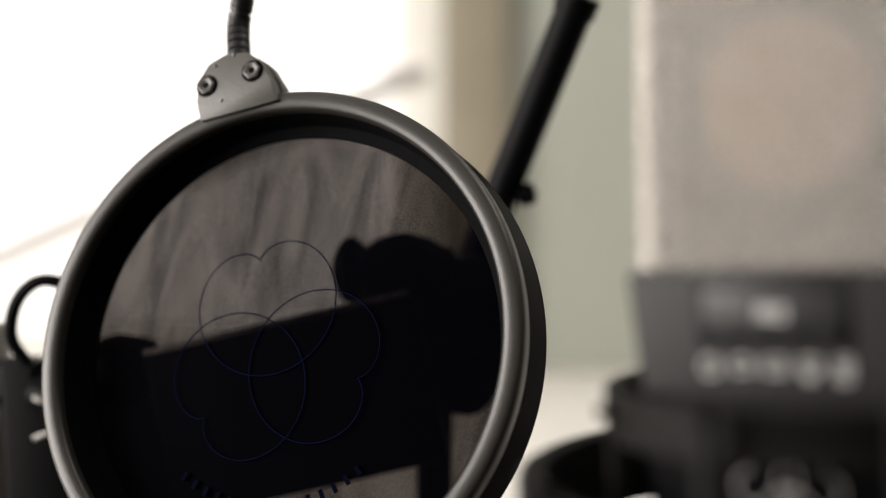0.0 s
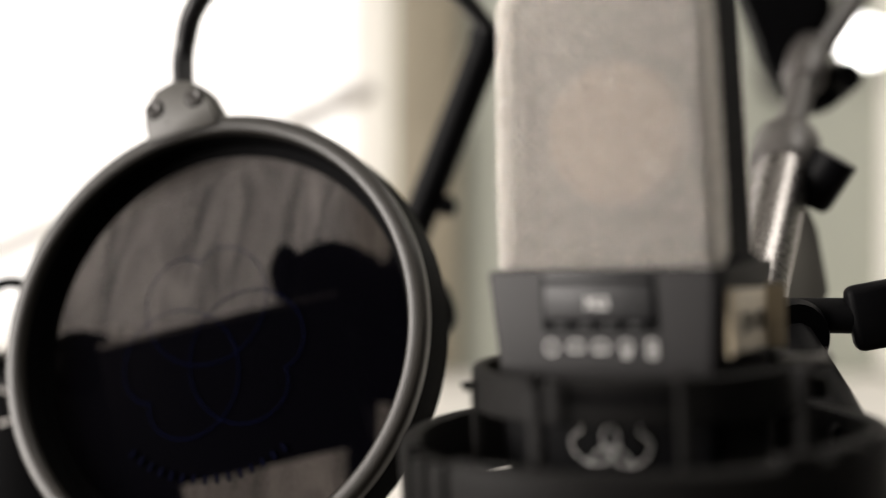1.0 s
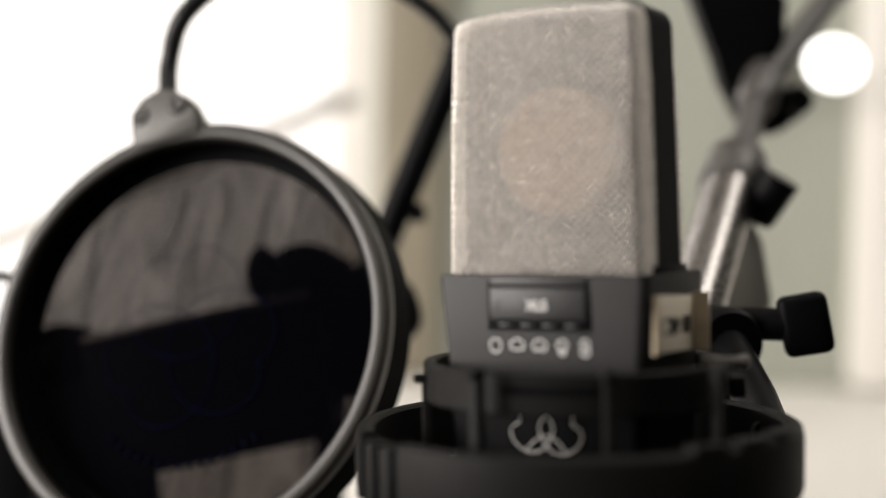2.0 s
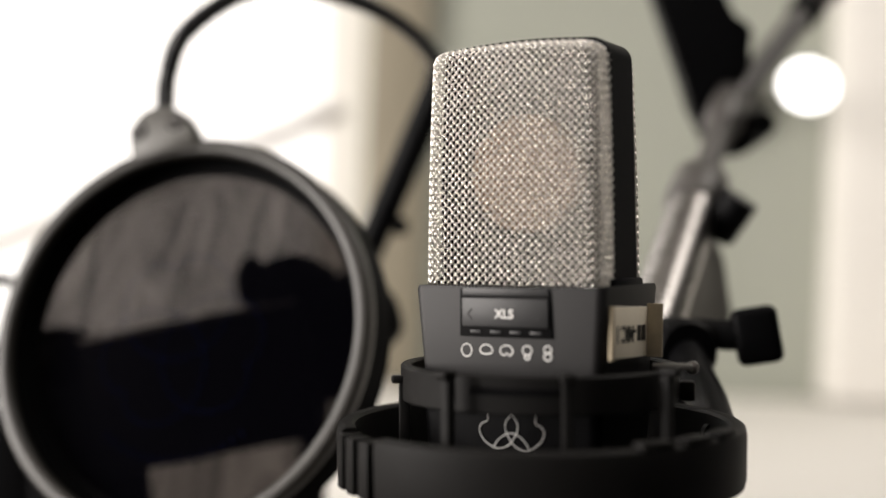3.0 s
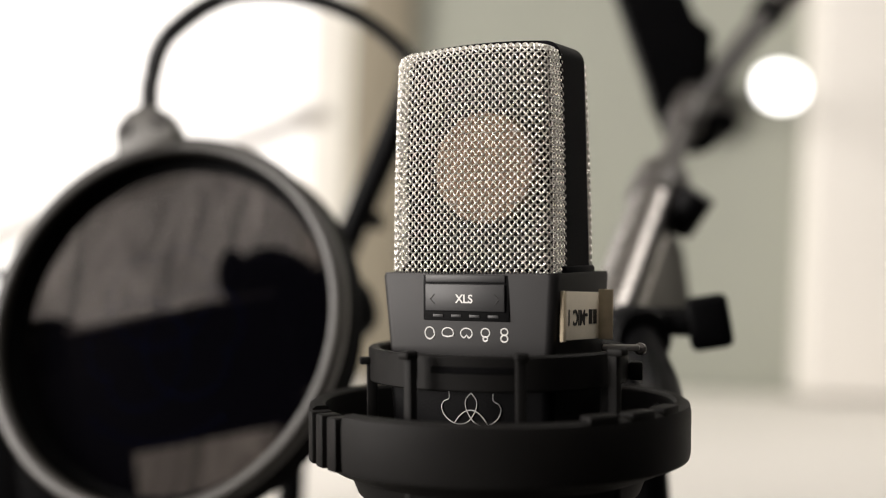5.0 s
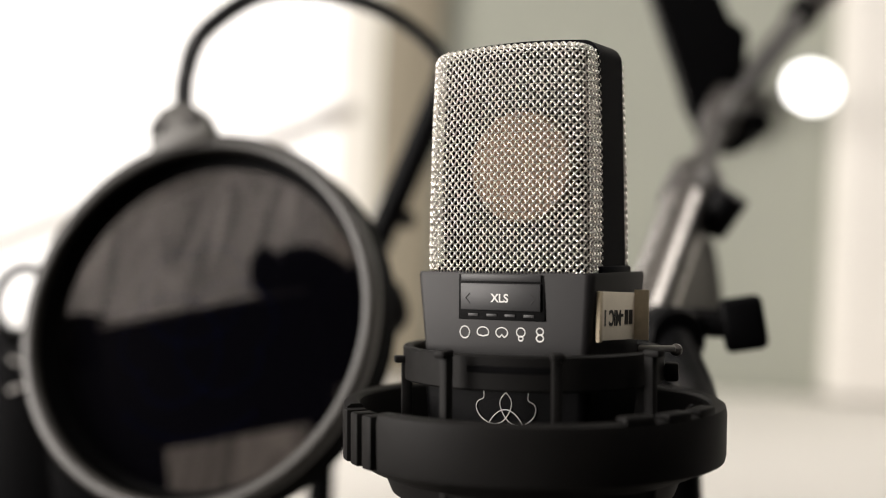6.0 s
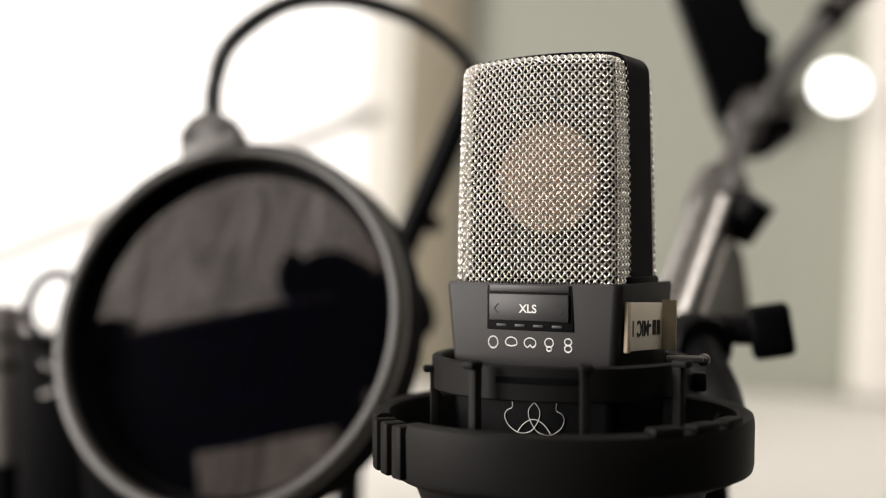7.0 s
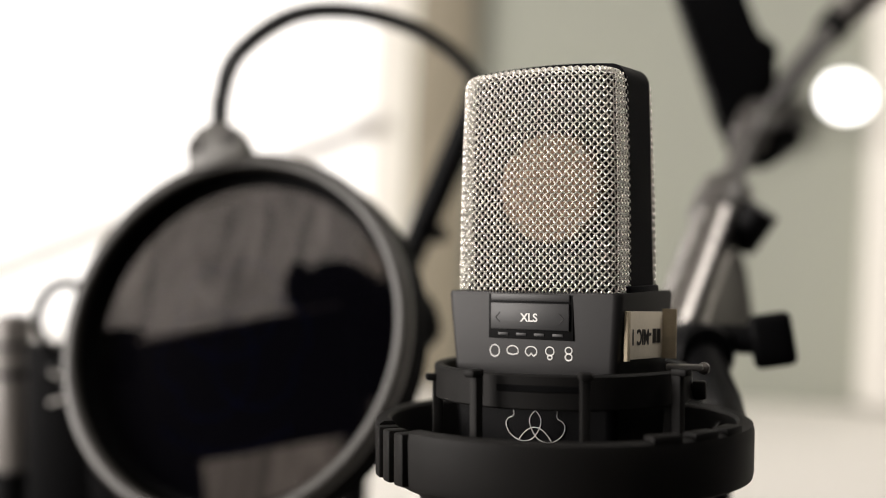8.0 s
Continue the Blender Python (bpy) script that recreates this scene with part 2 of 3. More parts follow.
slab("wall_south", X0, X1, Y0 - 0.1, Y0, Z0, Z1, DARK, "unseen dark wall, added to cut bounced light", "wall")

window = thing("window_1", "bright window with a beige wooden frame", "window", ROOM, kind="structure")
for x0, x1, z0, z1 in ((WX1 - 0.045, WX1, WZ0, WZ1), (WX0, WX0 + 0.045, WZ0, WZ1), (WX0 + 0.045, WX1 - 0.045, WZ1 - 0.045, WZ1), (WX0 + 0.045, WX1 - 0.045, WZ0, WZ0 + 0.03)):
    part("window_frame", box(x0, x1, Y1 + 0.03, Y1 + 0.09, z0, z1, 0.004), WHITE, window)
pane = part("pane", box(WX0 + 0.045, WX1 - 0.045, Y1 + 0.055, Y1 + 0.06, WZ0 + 0.03, WZ1 - 0.045), PANE_GLASS, window)
pane.visible_shadow = False
slab("trim", WX1 + 0.002, WX1 + 0.062, Y1 - 0.018, Y1, WZ0 + 0.005, Z1, JAMB, "beige wooden trim beside the window", "trim", 0.004)
slab("pilaster", 0.393, 0.95, Y1 - 0.05, Y1, WZ0 + 0.004, Z1, WHITE, "warm white painted pilaster on the back wall", "pilaster", 0.006)
desk = thing("white_desk", "long white desk along the back wall under the window", "desk", ROOM)
part("desktop", box(X0 + 0.01, X1 - 0.01, 0.26, Y1 - 0.002, WZ0 - 0.035, WZ0, 0.004), WHITE, desk, "white laminate desktop")
for x in (X0 + 0.05, -0.9, 0.9, X1 - 0.09):
    part("desk_leg", box(x, x + 0.04, 0.45, Y1 - 0.01, Z0, WZ0 - 0.036, 0.003), WHITE, desk)
part("back_panel", box(X0 + 0.1, X1 - 0.1, Y1 - 0.03, Y1 - 0.01, Z0 + 0.3, WZ0 - 0.037, 0.002), WHITE, desk)
slab("backdrop", WX0 - 0.6, WX1 + 0.6, Y1 + 0.5, Y1 + 0.52, WZ0 - 0.6, WZ1 + 0.6, SKY, "overcast white daylight outside the window", "sky")


# ---- the microphone ----
# microphone and mount lean a little to one side
PIVOT = Vector((0, -0.019, -0.006))
RIG = Matrix.Translation(PIVOT) @ Matrix.Rotation(radians(2.7), 4, (0.53, -0.848, 0)) @ Matrix.Translation(-PIVOT)
BW, BD = 0.0250, 0.0185                            # half width and half depth of the body at its top
HEAD = 0.0625                                      # height of the grille


def grille_sheet():
    """The bent sheet of the front grille: place and outward normal for a run u round the front and a height v."""
    w, d, r, back_y = 0.0250, 0.0186, 0.0050, -0.0078
    line, normals = [], []
    for i in range(7):
        line.append((-w, back_y + (-d + r - back_y) * i / 6)), normals.append((-1, 0))
    for i in range(1, 9):
        a = math.pi + math.pi / 2 * i / 8
        line.append((-w + r + r * math.cos(a), -d + r + r * math.sin(a))), normals.append((math.cos(a), math.sin(a)))
    for i in range(1, 20):
        t = i / 20
        line.append((-w + r + 2 * (w - r) * t, -d - 0.0012 * math.sin(math.pi * t))), normals.append((0, -1))
    for i in range(9):
        a = 1.5 * math.pi + math.pi / 2 * i / 8
        line.append((w - r + r * math.cos(a), -d + r + r * math.sin(a))), normals.append((math.cos(a), math.sin(a)))
    for i in range(1, 7):
        line.append((w, -d + r + (back_y + d - r) * i / 6)), normals.append((1, 0))
    line, normals = np.array(line), np.array(normals, float)
    run = np.r_[0, np.cumsum(np.linalg.norm(np.diff(line, axis=0), axis=1))]
    bend = 0.0030
    tall = HEAD - bend + bend * math.pi / 2

    def at(u, v):
        x, y = np.interp(u, run, line[:, 0]), np.interp(u, run, line[:, 1])
        nx, ny = np.interp(u, run, normals[:, 0]), np.interp(u, run, normals[:, 1])
        s = math.hypot(nx, ny)
        nx, ny = nx / s, ny / s
        f = max(0.0, min(1.0, v / HEAD))
        crown = 0.0010 * (1 - (x / w) ** 2) * f
        narrow = 1 - 0.055 * f ** 2
        x *= narrow
        y *= 1 - 0.09 * f ** 1.5
        if v <= HEAD - bend:
            return Vector((x, y, v + crown)), Vector((nx, ny, 0.04)).normalized()
        a = (v - HEAD + bend) / bend
        inwards = bend * (1 - math.cos(a))
        return (Vector((x - nx * inwards, y - ny * inwards, HEAD - bend + bend * math.sin(a) + crown)),
                Vector((nx * math.cos(a), ny * math.cos(a), math.sin(a))))
    return at, run[-1], tall


def woven_grille():
    """Plain-woven wires that run at 45 degrees, each bent over and under the others."""
    at, wide, tall = grille_sheet()
    p, thick, lift = 0.00150, 0.00025, 0.00035
    verts, faces, sides = [], [], 7
    root = math.sqrt(2)

    def strand(points):
        first = len(verts)
        for i, (c, n) in enumerate(points):
            a, b = points[max(0, i - 1)][0], points[min(len(points) - 1, i + 1)][0]
            t = (b - a).normalized()
            s = t.cross(n).normalized()
            up = s.cross(t)
            for j in range(sides):
                g = 2 * math.pi * j / sides
                verts.append(tuple(c + thick * (math.cos(g) * s + math.sin(g) * up)))
        for i in range(len(points) - 1):
            for j in range(sides):
                k = (j + 1) % sides
                q = first + i * sides
                faces.append((q + j, q + k, q + sides + k, q + sides + j))

    for way in (1, -1):
        lo = int(-wide / root / p) - 2 if way == 1 else -1
        hi = int(tall / root / p) + 2 if way == 1 else int((wide + tall) / root / p) + 2
        for line in range(lo, hi):
            points = []
            span = np.arange(-60 * 6, 110 * 6) / 6
            for q in span:
                a, b = (q, line) if way == 1 else (line, q)
                u, v = (a - b) * p / root, (a + b) * p / root
                if 0 <= u <= wide and 0.0013 <= v <= tall:
                    c, n = at(u, v)
                    points.append((c + n * (way * lift * math.cos(math.pi * (q + line)) - 0.0003), n))
                elif points:
                    break
            if len(points) > 2:
                strand(points)
    me = bpy.data.meshes.new("front_grille")
    me.from_pydata(verts, [], faces)
    me.shade_smooth()
    me.materials.append(WIRE)
    return me


def head_frame():
    """The dark arch that runs up one side, over the top and down the other."""
    def arch(w0, w1, top, r):
        pts = [(-w0, 0.0)]
        for i in range(9):
            a = math.pi - math.pi / 2 * i / 8
            pts.append((-w1 + r + r * math.cos(a), top - r + r * math.sin(a)))
        for i in range(1, 12):
            x = (-w1 + r) + 2 * (w1 - r) * i / 12
            pts.append((x, top + 0.0009 * (1 - (x / (w1 - r)) ** 2)))
        for i in range(9):
            a = math.pi / 2 - math.pi / 2 * i / 8
            pts.append((w1 - r + r * math.cos(a), top - r + r * math.sin(a)))
        pts.append((w0, 0.0))
        return pts
    outer, inner = arch(0.0256, 0.0244, HEAD + 0.0024, 0.0048), arch(0.0225, 0.0208, HEAD - 0.0012, 0.004)
    bm = bmesh.new()
    rows = []
    for pts, ys in ((outer, (-0.0084, -0.0078, 0.0072, 0.0078)), (inner, (0.0078, -0.0084))):
        for y in ys:
            k = 0.0005 if pts is outer and abs(y) > 0.005 else 0.0
            rows.append([bm.verts.new((x * (1 - k / 0.025), y, z - (k if z > 0.01 else 0))) for x, z in pts])
    for i in range(len(rows)):
        p, q = rows[i], rows[(i + 1) % len(rows)]
        for j in range(len(p) - 1):
            bm.faces.new((p[j], p[j + 1], q[j + 1], q[j]))
    return bm


def ring_line(bm, points, r, y=0.0):
    return sweep(bm, [(x, y, z) for x, z in points], r, 6, True)


def circle(cx, cz, r, n=28, rx=None):
    return [(cx + (rx or r) * math.cos(2 * math.pi * i / n), cz + r * math.sin(2 * math.pi * i / n)) for i in range(n)]


def emblem(bm, size, turn, thick, y, x0=0.0, z0=0.0):
    """Three heart-shaped loops that overlap in the middle."""
    for a in (turn, turn + 120, turn + 240):
        c, d = math.cos(radians(a)), math.sin(radians(a))
        heart = []
        for i in range(72):
            t = 2 * math.pi * i / 72
            r = 0.646 * size * (1 - 0.93 * math.cos(t))
            heart.append((x0 + size * c + r * math.cos(t + radians(a)), z0 + size * d + r * math.sin(t + radians(a))))
        ring_line(bm, heart, thick, y)
    return bm


def microphone():
    mic = thing("condenser_microphone", "grey condenser microphone with woven metal grille in a shock mount", "microphone", RIG)
    secs = []
    for z, hx, hy in ((-0.098, 0.0196, 0.0150), (-0.090, 0.0206, 0.0158), (-0.030, 0.0246, 0.0181), (-0.020, 0.0253, 0.0184), (0.0004, 0.0269, 0.0192), (0.0014, 0.0266, 0.0189)):
        secs.append((z, rounded(hx, hy, 0.0024)))
    part("body", loft(secs), BODY, mic, "dark grey enamelled body")
    for s in (-1, 1):
        foot = box(s * 0.0172 - 0.009, s * 0.0172 + 0.009, -0.0110, 0.0098, -0.003, 0.0032, 0.0008)
        part("frame_foot", foot, FRAME, mic)
    part("head_frame", head_frame(), FRAME, mic, "black arched frame of the head")
    grille = woven_grille()
    for name, turn in (("front_grille", 0), ("back_grille", 180)):
        g = new(name, grille)
        g.parent, g.matrix_basis = mic, pose(0, -0.0012 * (turn > 0), 0, 0, 0, turn) @ Matrix.Diagonal((0.94 if turn else 1, 1, 1, 1))
        g["label"] = "woven nickel wire mesh"
    # solid dark block, added so no background light shows through the head
    part("dark_backing", box(-0.0205, 0.0205, -0.0025, 0.0025, -0.001, HEAD - 0.0008, 0.0008), BACKING, mic)
    cap = part("capsule", lathe([(0.0001, -0.004), (0.0150, -0.004), (0.0155, -0.0035), (0.0155, 0.0035), (0.0150, 0.004), (0.0135, 0.004), (0.0132, 0.0036), (0.0001, 0.0036)], 48),
               GOLD, mic, "gold-coloured round capsule", pose(0.0, -0.0042, 0.0305, 90, 0, 0))
    for i in range(8):
        a = math.pi / 4 * i
        sc = lathe([(0.00005, 0.0), (0.0006, 0.0), (0.0006, 0.0006), (0.00005, 0.0006)], 8)
        part("screw", sc, STEEL, cap, "", pose(0.0144 * math.cos(a), 0.0144 * math.sin(a), 0.0039))
    fy = -0.0190
    rec = part("display_recess", box(-0.0132, 0.0132, fy - 0.0002, fy + 0.002, -0.0116, 0.0008, 0.0002), RECESS, mic, "black recess of the pattern switch")
    plate = part("pattern_switch", box(-0.0122, 0.0122, fy - 0.0009, fy + 0.001, -0.0090, -0.0016, 0.0003), PLATE, mic, "grey rocker switch with white letters")
    part("recess_lip", box(-0.0122, 0.0122, fy - 0.0006, fy + 0.001, -0.0011, 0.0009, 0.0002), PLATE, mic)
    for x in (-0.0085, -0.0028, 0.0028, 0.0085):
        part("indicator", box(x - 0.0016, x + 0.0016, fy - 0.0004, fy + 0.001, -0.0107, -0.0099, 0.0001), PLATE, rec)
    lettering("lettering", "XLS", 0.0032, MARK, plate, pose(0.0, fy - 0.00094, -0.0057, 90, 0, 0), "white raised letters")
    for s in (-1, 1):
        bm = sweep(bmesh.new(), [(s * 0.0093, 0, 0.0013), (s * 0.0106, 0, 0), (s * 0.0093, 0, -0.0013)], 0.00016, 5)
        part("arrow_mark", bm, DIM, plate, "", pose(0, fy - 0.00092, -0.0057))
    # the five pick-up patterns
    def mark(x, *outlines):
        bm = bmesh.new()
        for o in outlines:
            ring_line(bm, o, 0.00026)
        part("pattern_mark", bm, MARK, mic, "white printed pick-up pattern", pose(x, fy + 0.0005, -0.0152))

    mark(-0.0115, circle(0, 0, 0.00165, rx=0.0015))
    mark(-0.0058, [(x, max(z, -0.0009 + 0.0002 * abs(x) * 1000)) for x, z in circle(0, 0.0002, 0.0014, rx=0.0018)])
    mark(0.0000, [(x, max(z, -0.0008 - 0.00035 * math.sin(abs(x) / 0.0017 * math.pi) + 0.0005 * (1 - min(1, abs(x) / 0.0008)))) for x, z in circle(0, 0.0002, 0.0014, rx=0.0018)])
    mark(0.0058, circle(0, 0.0005, 0.0012, rx=0.0013), circle(0, -0.0012, 0.0006, rx=0.0007))
    mark(0.0115, circle(0, 0.00092, 0.0009, rx=0.00105), circle(0, -0.00092, 0.0009, rx=0.00105))
    sign = bmesh.new()
    loop = ((-6.8, 4.9), (-6.8, 2.9), (-8.5, 1.9), (-9.1, 0.3), (-8.1, -1.9), (-5.9, -3.5), (-3.7, -4.0), (-1.1, -3.3), (0.7, -1.3), (1.7, 1.0), (1.5, 2.9), (0.0, 4.7))
    bow = ((-5.2, -3.9), (-3.7, -1.9), (-1.9, -0.5), (0.0, 0.0), (1.9, -0.5), (3.7, -1.9), (5.2, -3.9))
    for flip, line in ((1, loop), (-1, loop), (1, bow)):
        sweep(sign, glide([(flip * x * 0.001, 0, z * 0.001) for x, z in line], 6), 0.00017, 6)
    part("emblem", sign, MARK, mic, "thin silver emblem of three linked loops", pose(0.0014, -0.0189, -0.0358, -1, 0, 0))
    # paper tape on both sides
    for s in (1, -1):
        tape = part("tape_label", box(-0.0158, 0.0105, -0.00025, 0.00025, -0.0068, 0.0062, 0.0001), TAPE, mic,
                    "cream paper tape with upside-down black writing" if s > 0 else "cream paper tape", pose(s * 0.0270, 0.0000, -0.0102, 0, 2.6 * s, 90 * s))
        part("tape_end", box(-0.0162, -0.0142, -0.0007, 0.0004, -0.0072, 0.0062, 0.0002), TAPE_EDGE, tape)
        if s > 0:
            part("tape_end", box(0.0093, 0.0099, -0.0044, 0.0, -0.0070, 0.0070, 0.0002), TAPE_EDGE, tape, "stiff folded end of the tape")
            lettering("lettering", "-MIC 1", 0.0049, INK, tape, pose(-0.0060, -0.00035, -0.0006, 90, 180, 0) @ Matrix.Diagonal((1, 1.2, 1, 1)), "black upside-down letters")
            for k in range(2):
                part("ink_bar", box(0.0020 + 0.0031 * k, 0.0044 + 0.0031 * k, -0.0004, -0.0002, -0.0026, 0.0014), INK, tape)
    return mic


microphone()


# ---- the shock mount ----
def polar(r, a, z):
    """A place round the microphone; a is in degrees, 0 towards the room's front and growing to its right."""
    t = radians(a - 90 + 32)
    return Vector((r * math.cos(t), r * math.sin(t), z))


# the cradle is an oval, shorter from front to back
OVAL = pose(0, 0, 0, 0, 0, 32) @ Matrix.Diagonal((1, 0.90, 1, 1)) @ pose(0, 0, 0, 0, 0, -32)


SHIFT = ROOM @ Vector((0.0002, 0, 0.0005))


def shock_mount():
    mount = thing("shock_mount", "black plastic ring shock mount round the microphone", "shock mount", RIG)
    part("inner_ring", band(0.0352, 0.0382, -0.0290, -0.0196, 0.0005), RUBBER, mount, "slotted black cradle ring", OVAL)
    # black shell added round the body for the shade below the cradle
    part("shade_sleeve", loft([(-0.056, rounded(0.0236, 0.0178, 0.003)), (-0.0285, rounded(0.0254, 0.0189, 0.003))]), BLACK, mount, "dark shell standing for the shade under the cradle")
    # slot and notch are not cut: near-black strips stand for their shade
    part("ring_slot_shade", band(0.0370, 0.0385, -0.0242, -0.0224, 0.0002, 40, 32 - 90 - 34, 32 - 90 + 2), WELL, mount, "", OVAL)
    part("ring_notch_shade", band(0.0368, 0.0386, -0.0262, -0.0206, 0.0002, 6, 32 - 90 - 44, 32 - 90 - 41.5), WELL, mount, "", OVAL)
    part("cradle_plate", lathe([(0.0215, -0.0283), (0.0354, -0.0283), (0.0354, -0.0263), (0.0215, -0.0263)], 48), BLACK, mount, "", OVAL)
    part("ring_base", lathe([(0.0300, -0.0510), (0.0492, -0.0510), (0.0470, -0.0530), (0.0420, -0.0550), (0.0400, -0.0600), (0.0300, -0.0600)], 72), RUBBER, mount, "black tapered base under the ring")
    part("lower_ring", band(0.0350, 0.0382, -0.0790, -0.0700, 0.0005), RUBBER, mount)
    part("outer_ring", lathe([(0.0495, -0.0505), (0.0520, -0.0513), (0.0534, -0.0506), (0.0538, -0.0490), (0.0540, -0.0378), (0.0536, -0.0358), (0.0525, -0.0351), (0.0500, -0.0351), (0.0492, -0.0358), (0.0490, -0.0440)], 96, 32 - 90 - 54, 32 - 90 + 284),
         RUBBER, mount, "thick black outer ring", Matrix.Translation(SHIFT))
    for a in (-58.5, -66.5, -75):
        p = SHIFT + polar(0.0516, a, -0.043)
        part("ring_rib", box(-0.0024, 0.0024, -0.0030, 0.0030, -0.0074, 0.0068, 0.0007), RUBBER, mount, "", Matrix.Translation(p) @ pose(0, 0, 0, 0, 0, a + 32))
    for a in (24, 38, 52):
        p = SHIFT + polar(0.0513, a, -0.0349)
        part("ring_tab", box(-0.0045, 0.0045, -0.0024, 0.0024, -0.0012, 0.0012, 0.0006), RUBBER, mount, "", Matrix.Translation(p) @ pose(0, 0, 0, 0, 0, a + 32))
    for a in (-84, -38, 4, 45, 135, 185):
        p = polar(0.0358 if a == -84 else 0.0405, a - 1, -0.0075 if a == -84 else -0.0035)
        part("post", box(-0.0012, 0.0012, -0.0015, 0.0015, -0.0800, -0.0150, 0.0004), RUBBER, mount, "", Matrix.Translation(p) @ pose(0, 0, 0, 0, 0, a + 32))
        part("hook", box(-0.0017, 0.0017, -0.0035, 0.0015, -0.0168, -0.0148, 0.0006), RUBBER, mount, "", Matrix.Translation(p) @ pose(0, 0, 0, 0, 0, a + 32))
        q0, q1 = polar(0.0405, a, -0.0330), polar(0.0500, a + 22, -0.0440)
        if a > 100:
            part("elastic_cord", tube([q0, q1], 0.0013, 8), ELASTIC, mount)
            part("elastic_cord", tube([polar(0.0405, a, -0.0680), q1], 0.0013, 8), ELASTIC, mount)
    # the hinged latch on the cradle
    part("latch_tab", box(-0.0050, 0.0050, -0.0028, 0.0028, -0.0007, 0.0007, 0.0005), LATCH, mount, "grey latch tab", pose(0.0370, 0.0010, -0.0190, 0, 0, 20))
    part("latch_screw", lathe([(0.0002, -0.001), (0.0016, -0.001), (0.0018, 0.0), (0.0014, 0.0009), (0.0002, 0.0012)], 16), STEEL, mount, "small steel screw", pose(0.0392, 0.0100, -0.0200, 70, 0, 10))
    part("latch_block", box(-0.0020, 0.0020, -0.0020, 0.0020, -0.0026, 0.0026, 0.0008), RUBBER, mount, "", pose(0.0375, 0.0110, -0.0262, 0, 0, 20))
    # the arm to the stand
    part("mount_arm", tube([polar(0.0525, 100, -0.0415), ROOM @ Vector((0.056, 0.040, -0.036)), ROOM @ Vector((0.0545, 0.066, -0.024))], [0.005, 0.006, 0.007], 14), BLACK, mount)
    return mount


shock_mount()


# ---- the boom that carries the microphone ----
def between(a, b, t):
    return Vector(a).lerp(Vector(b), t)


def rod(a, b, r, sides=24, r1=None):
    return tube([a, b], [r, r if r1 is None else r1], sides)


def boom():
    st = thing("microphone_boom", "chrome and black boom arm of a microphone stand", "stand", ROOM)
    lo, hi, clamp, tip = (0.0470, 0.080, -0.018), (0.0825, 0.160, 0.0400), (0.1060, 0.213, 0.0765), (0.1594, 0.268, 0.1364)
    part("tube", rod(lo, hi, 0.0098), TUBE, st, "dull chrome tube")
    part("swivel", lathe([(0.0005, -0.011), (0.0095, -0.011), (0.0110, -0.009), (0.0110, 0.009), (0.0095, 0.011), (0.0005, 0.011)], 32), BLACK, st, "black swivel joint", pose(0.0540, 0.072, -0.0200, 90, 0, 12))
    part("collar", tube([between(lo, hi, 0.80), between(lo, hi, 0.83), between(lo, hi, 1.0), between(lo, hi, 1.06)], [0.0100, 0.0120, 0.0116, 0.0075], 28), GREY, st, "grey clutch collar")
    part("brace", plate(((0.076, 0.020), (0.086, 0.020), (0.0905, 0.010), (0.0946, -0.0114), (0.090, -0.024), (0.066, -0.024)), 0.150, 0.154, 0.001), BRACE, st, "flat grey brace beside the tube")
    part("collar_bolt", lathe([(0.0005, -0.012), (0.0062, -0.012), (0.0074, -0.0100), (0.0078, 0.006), (0.0005, 0.006)], 20), BLACK, st, "black bolt head", Matrix.Translation((0.0885, 0.136, 0.0290)) @ pose(0, 0, 0, 25, 20, 20))
    part("inner_rod", rod(hi, clamp, 0.0052), GREY, st)
    part("clamp", tube([between(hi, clamp, 0.72), between(hi, clamp, 0.80), between(hi, clamp, 1.2), between(hi, clamp, 1.28)], [0.006, 0.0086, 0.0086, 0.006], 24), GREY, st, "grey clamp block")
    part("clamp_bolt", lathe([(0.0005, -0.012), (0.0050, -0.012), (0.0056, -0.010), (0.0056, 0.010), (0.0005, 0.010)], 20), BLACK, st, "", pose(0.1150, 0.212, 0.0700, 90, 0, 30))
    part("inner_rod", rod(clamp, tip, 0.0062), GREY, st)
    part("tip_joint", tube([between(clamp, tip, 0.86), between(clamp, tip, 0.9), between(clamp, tip, 1.12), between(clamp, tip, 1.16)], [0.006, 0.0082, 0.0082, 0.006], 20), BLACK, st)
    part("boom_tube", rod(tip, (0.52, 0.15, 0.50), 0.0075), TUBE, st)
    # wing knob and its stem
    part("knob_stem", rod((0.0540, 0.074, -0.0145), (0.0740, 0.066, -0.0140), 0.0050), BLACK, st)
    part("wing_knob", box(-0.0073, 0.0073, -0.0045, 0.0045, -0.0092, 0.0092, 0.0026, 3), BLACK, st, "black wing knob", pose(0.0787, 0.0640, -0.0136, 0, -12, -14))
    part("lower_arm", tube(glide([(0.0560, 0.070, -0.026), (0.0600, 0.074, -0.060), (0.0680, 0.080, -0.120)], 6), 0.0085, 16), BLACK, st)
    # the upright and its foot, to the floor
    part("upright", rod((0.52, 0.15, 0.53), (0.52, 0.15, Z0 + 0.05), 0.011), BLACK, st)
    part("boom_joint", tube([(0.52, 0.13, 0.50), (0.52, 0.17, 0.50)], 0.022, 20), BLACK, st)
    for a in (30, 150, 270):
        part("leg", rod((0.52, 0.15, Z0 + 0.25), (0.52 + 0.3 * math.cos(radians(a)), 0.15 + 0.27 * math.sin(radians(a)), Z0 + 0.008), 0.008), BLACK, st)
    return st


boom()


